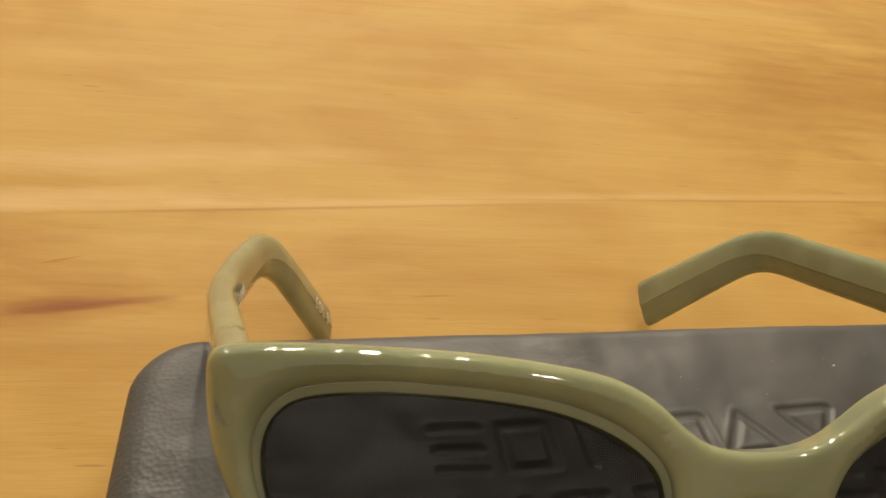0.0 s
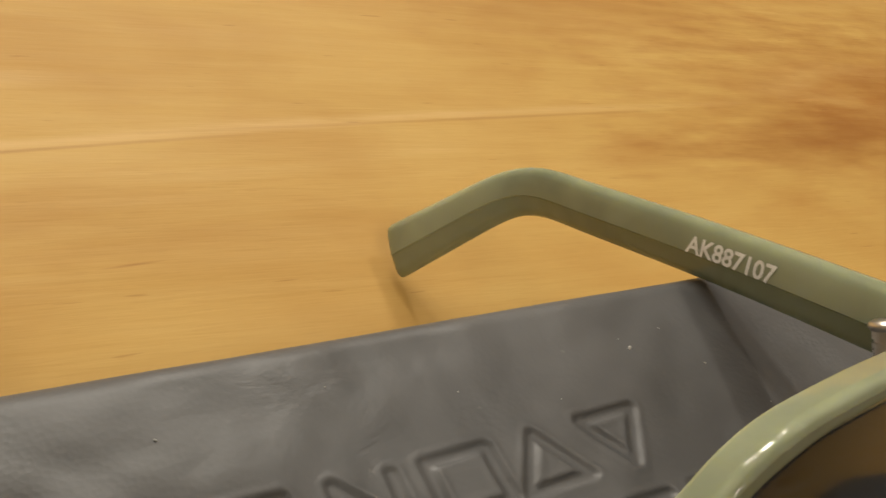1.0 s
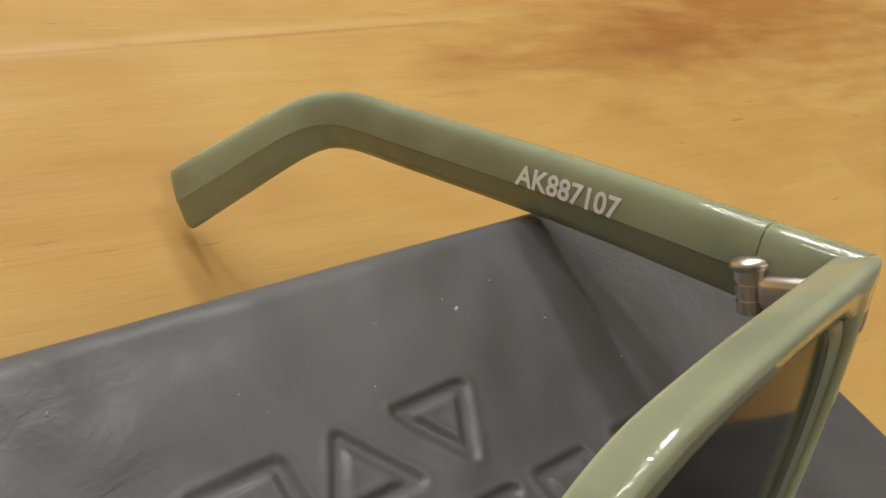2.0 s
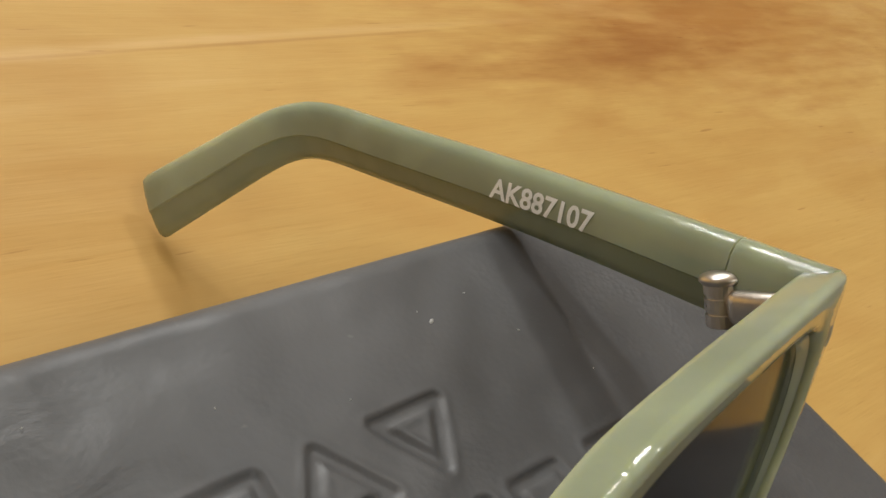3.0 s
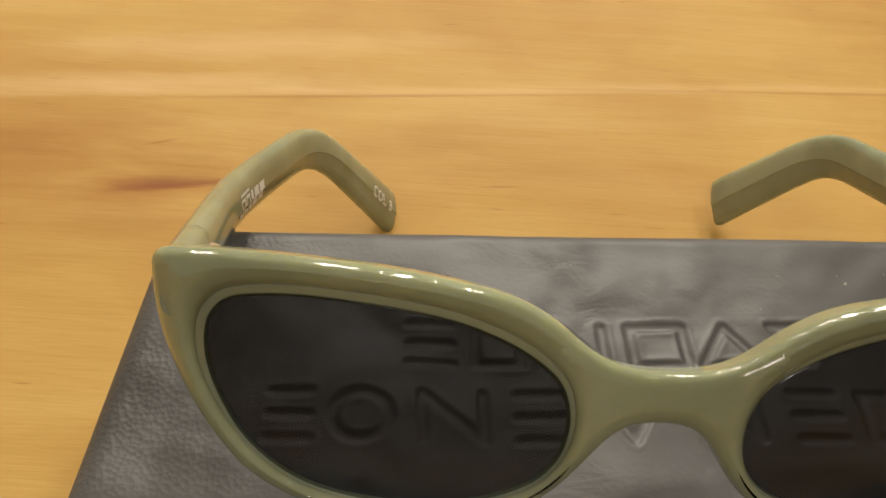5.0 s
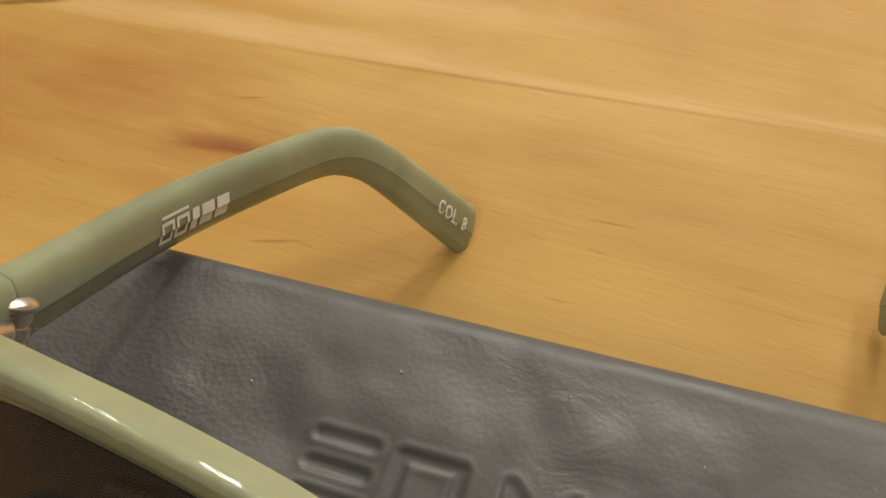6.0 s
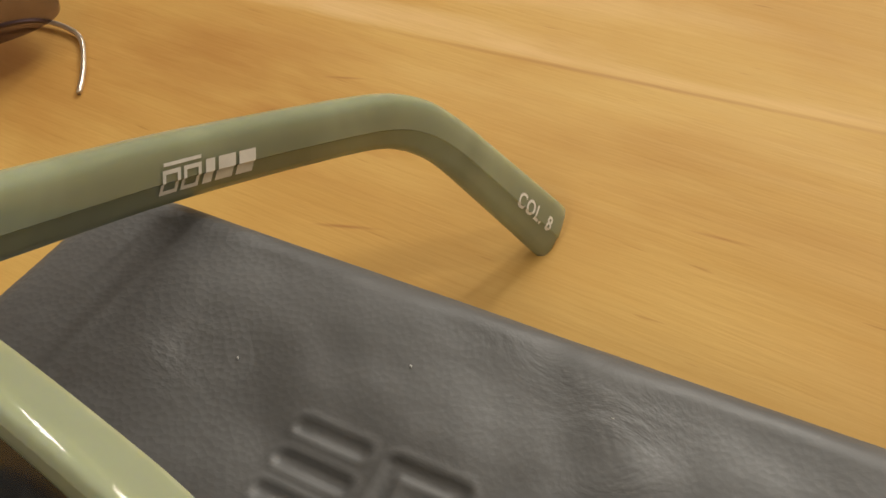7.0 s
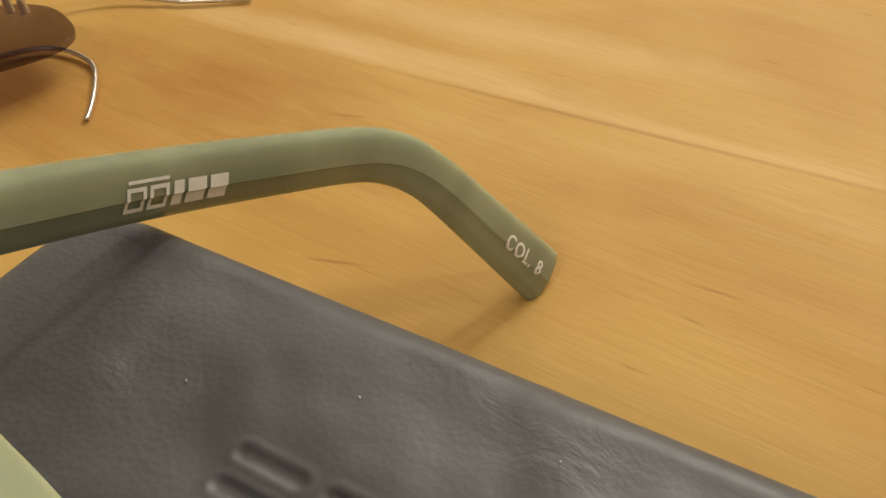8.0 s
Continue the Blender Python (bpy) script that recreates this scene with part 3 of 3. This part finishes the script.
def green_sunglasses():
    glasses = new("sunglasses")
    tagged(glasses, "milky olive-green acetate sunglasses, dark lenses, standing on the case", "sunglasses")
    outer = smooth_loop(OUTER, 4)
    left = smooth_loop(OPENING, 5)
    right = [(-x, y) for x, y in left][::-1]
    finish(new("front_frame", plate_mesh("front_frame", [front_loops(outer), front_loops(widened(left)), front_loops(widened(right))], 2.7 * MM, 1.2 * MM, bend_front, 1.5 * MM, turn_front)), ACETATE, glasses)
    for loop in (left, right):
        finish(new("rim_lip", lip_mesh(loop, widened(loop))), ACETATE, glasses)
        cx, cy = np.mean([p[0] for p in loop]), np.mean([p[1] for p in loop])
        big = [(cx + (x - cx) * 1.03, cy + (y - cy) * 1.04) for x, y in loop]
        finish(new("lens", plate_mesh("lens", [front_loops(big)], 0.6 * MM, 0.1 * MM, bend_front, 2.5 * MM, turn_front)), DARK_LENS, glasses, "dark grey see-through tinted lens")
    for side in (-1, 1):
        finish(new("end_piece", arm_mesh(side, 0, 4)), ACETATE, glasses)
        arm = finish(new("arm", arm_mesh(side, 5, 60)), ACETATE, glasses)
        if side > 0:
            me = text_mesh("AK887107", 4.2, on_arm(1, 51.8, -0.55, -1), 1.0, 1.08)
            finish(new("lettering", me), PRINT, arm, "white printed code AK887107", smooth=False)
        else:
            place = on_arm(-1, 41.4, -2.5, 1)
            bars = [(0, 2.8, 0.2, 0.7), (0, 0.5, 0.7, 2.7), (2.3, 2.8, 0.7, 2.7), (0, 2.8, 2.7, 3.2), (3.3, 6.1, 0.2, 0.7), (3.3, 3.8, 0.7, 2.7), (5.6, 6.1, 0.7, 2.7), (3.3, 6.1, 2.7, 3.2), (0.2, 6.1, 3.6, 4.0),
                    (6.8, 8.3, 0.2, 3.3), (8.9, 11.7, 0.2, 3.3), (12.3, 15.1, 0.2, 3.3)]
            bars = [tuple(v * 1.12 for v in b) for b in bars]
            finish(new("print", bar_row(place, bars)), PRINT, arm, "pale printed bars", smooth=False)
            me = text_mesh("COL. 8", 4.1, on_arm(-1, 119.3, -1.3, 1), 1.12)
            finish(new("lettering", me), PRINT, arm, "white printed words COL. 8", smooth=False)
        hinge(side, glasses)
    return glasses


GLASSES = green_sunglasses()


# ---- wire-armed glasses lying farther back ----
def wire_glasses():
    rootob = new("glasses")
    tagged(rootob, "rimless glasses with smoke lenses and thin silver wire arms, lying folded", "glasses")

    def lens_at(x, y, turn):
        def shape(co):
            r2 = (co.x ** 2 + co.y ** 2) / MM ** 2
            q = Vector((co.x, co.y, co.z - 0.0021 * r2 * MM))
            return Vector((x, y, 0.0148)) + Matrix.Rotation(radians(turn), 3, "Z") @ (Matrix.Rotation(radians(7), 3, "Y") @ q)
        loop = []
        for a in np.linspace(0, 2 * math.pi, 64, endpoint=False):
            c, sn = math.cos(a), math.sin(a)
            loop.append((math.copysign(abs(c) ** 0.72, c) * 27 * MM, math.copysign(abs(sn) ** 0.72, sn) * 17.5 * MM))
        return shape, loop
    shape, loop = lens_at(-0.1490, -0.0040, 72)
    pane = finish(new("lens", plate_mesh("lens", [loop], 1.0 * MM, 0.3 * MM, shape)), SMOKE_LENS, rootob, "smoky see-through lens")
    shape, loop = lens_at(-0.1700, -0.0690, 72)
    finish(new("lens", plate_mesh("lens", [loop], 1.0 * MM, 0.3 * MM, shape)), SMOKE_LENS, rootob, "smoky see-through lens")
    for dx, dy in ((-0.1500, 0.0155), (-0.1545, 0.0140)):
        bm = bmesh.new()
        bmesh.ops.create_cone(bm, cap_ends=True, segments=18, radius1=1.3 * MM, radius2=1.1 * MM, depth=4.2 * MM, matrix=Matrix.Translation((dx, dy, 0.0150)))
        part("screw", bm, METAL, pane, smooth=False)
    tube("bridge", [(-0.158, -0.026, 0.0165), (-0.160, -0.032, 0.0185), (-0.163, -0.040, 0.0185), (-0.165, -0.047, 0.0165)], 0.9 * MM, METAL, rootob)
    tube("wire_arm", [(-0.176, -0.040, 0.0060), (-0.1630, -0.005, 0.0030), (-0.1569, 0.0060, 0.0020), (-0.1514, 0.0136, 0.0018), (-0.1449, 0.0178, 0.0016), (-0.1356, 0.0184, 0.0014), (-0.1283, 0.0160, 0.0011), (-0.1188, 0.0070, 0.0009), (-0.1127, -0.0008, 0.0008)], 0.72 * MM, METAL, rootob)
    tube("wire_arm", [(-0.175, 0.022, 0.008), (-0.155, 0.043, 0.003), (-0.1384, 0.0515, 0.0016), (-0.1322, 0.0540, 0.0014), (-0.1248, 0.0586, 0.0013), (-0.1145, 0.0653, 0.0010)], 0.72 * MM, METAL, rootob)
    return rootob


wire_glasses()


# ---- pale flecks of dust on the lid ----
def dust():
    rng = random.Random(4)
    bm = bmesh.new()
    spots = [(0.102, -0.061), (0.1010, -0.0590), (0.0965, -0.0515), (0.110, -0.058), (0.114, -0.066), (0.070, -0.064), (0.052, -0.060), (0.085, -0.068), (0.030, -0.064), (0.012, -0.072), (0.121, -0.075)]
    for k, (x, y) in enumerate(spots):
        r = (0.38 if k == 0 else rng.uniform(0.10, 0.20)) * MM
        m = Matrix.Translation((x, y, CASE_H + 0.0003)) @ Matrix.Rotation(rng.uniform(0, 3), 4, "Z") @ Matrix.Diagonal((1.5, 0.8, 0.7, 1))
        bmesh.ops.create_icosphere(bm, subdivisions=1, radius=r, matrix=m)
    tagged(part("dust", bm, DUST), "pale dust flecks on the black leather", "dust", kind="stuff")


dust()
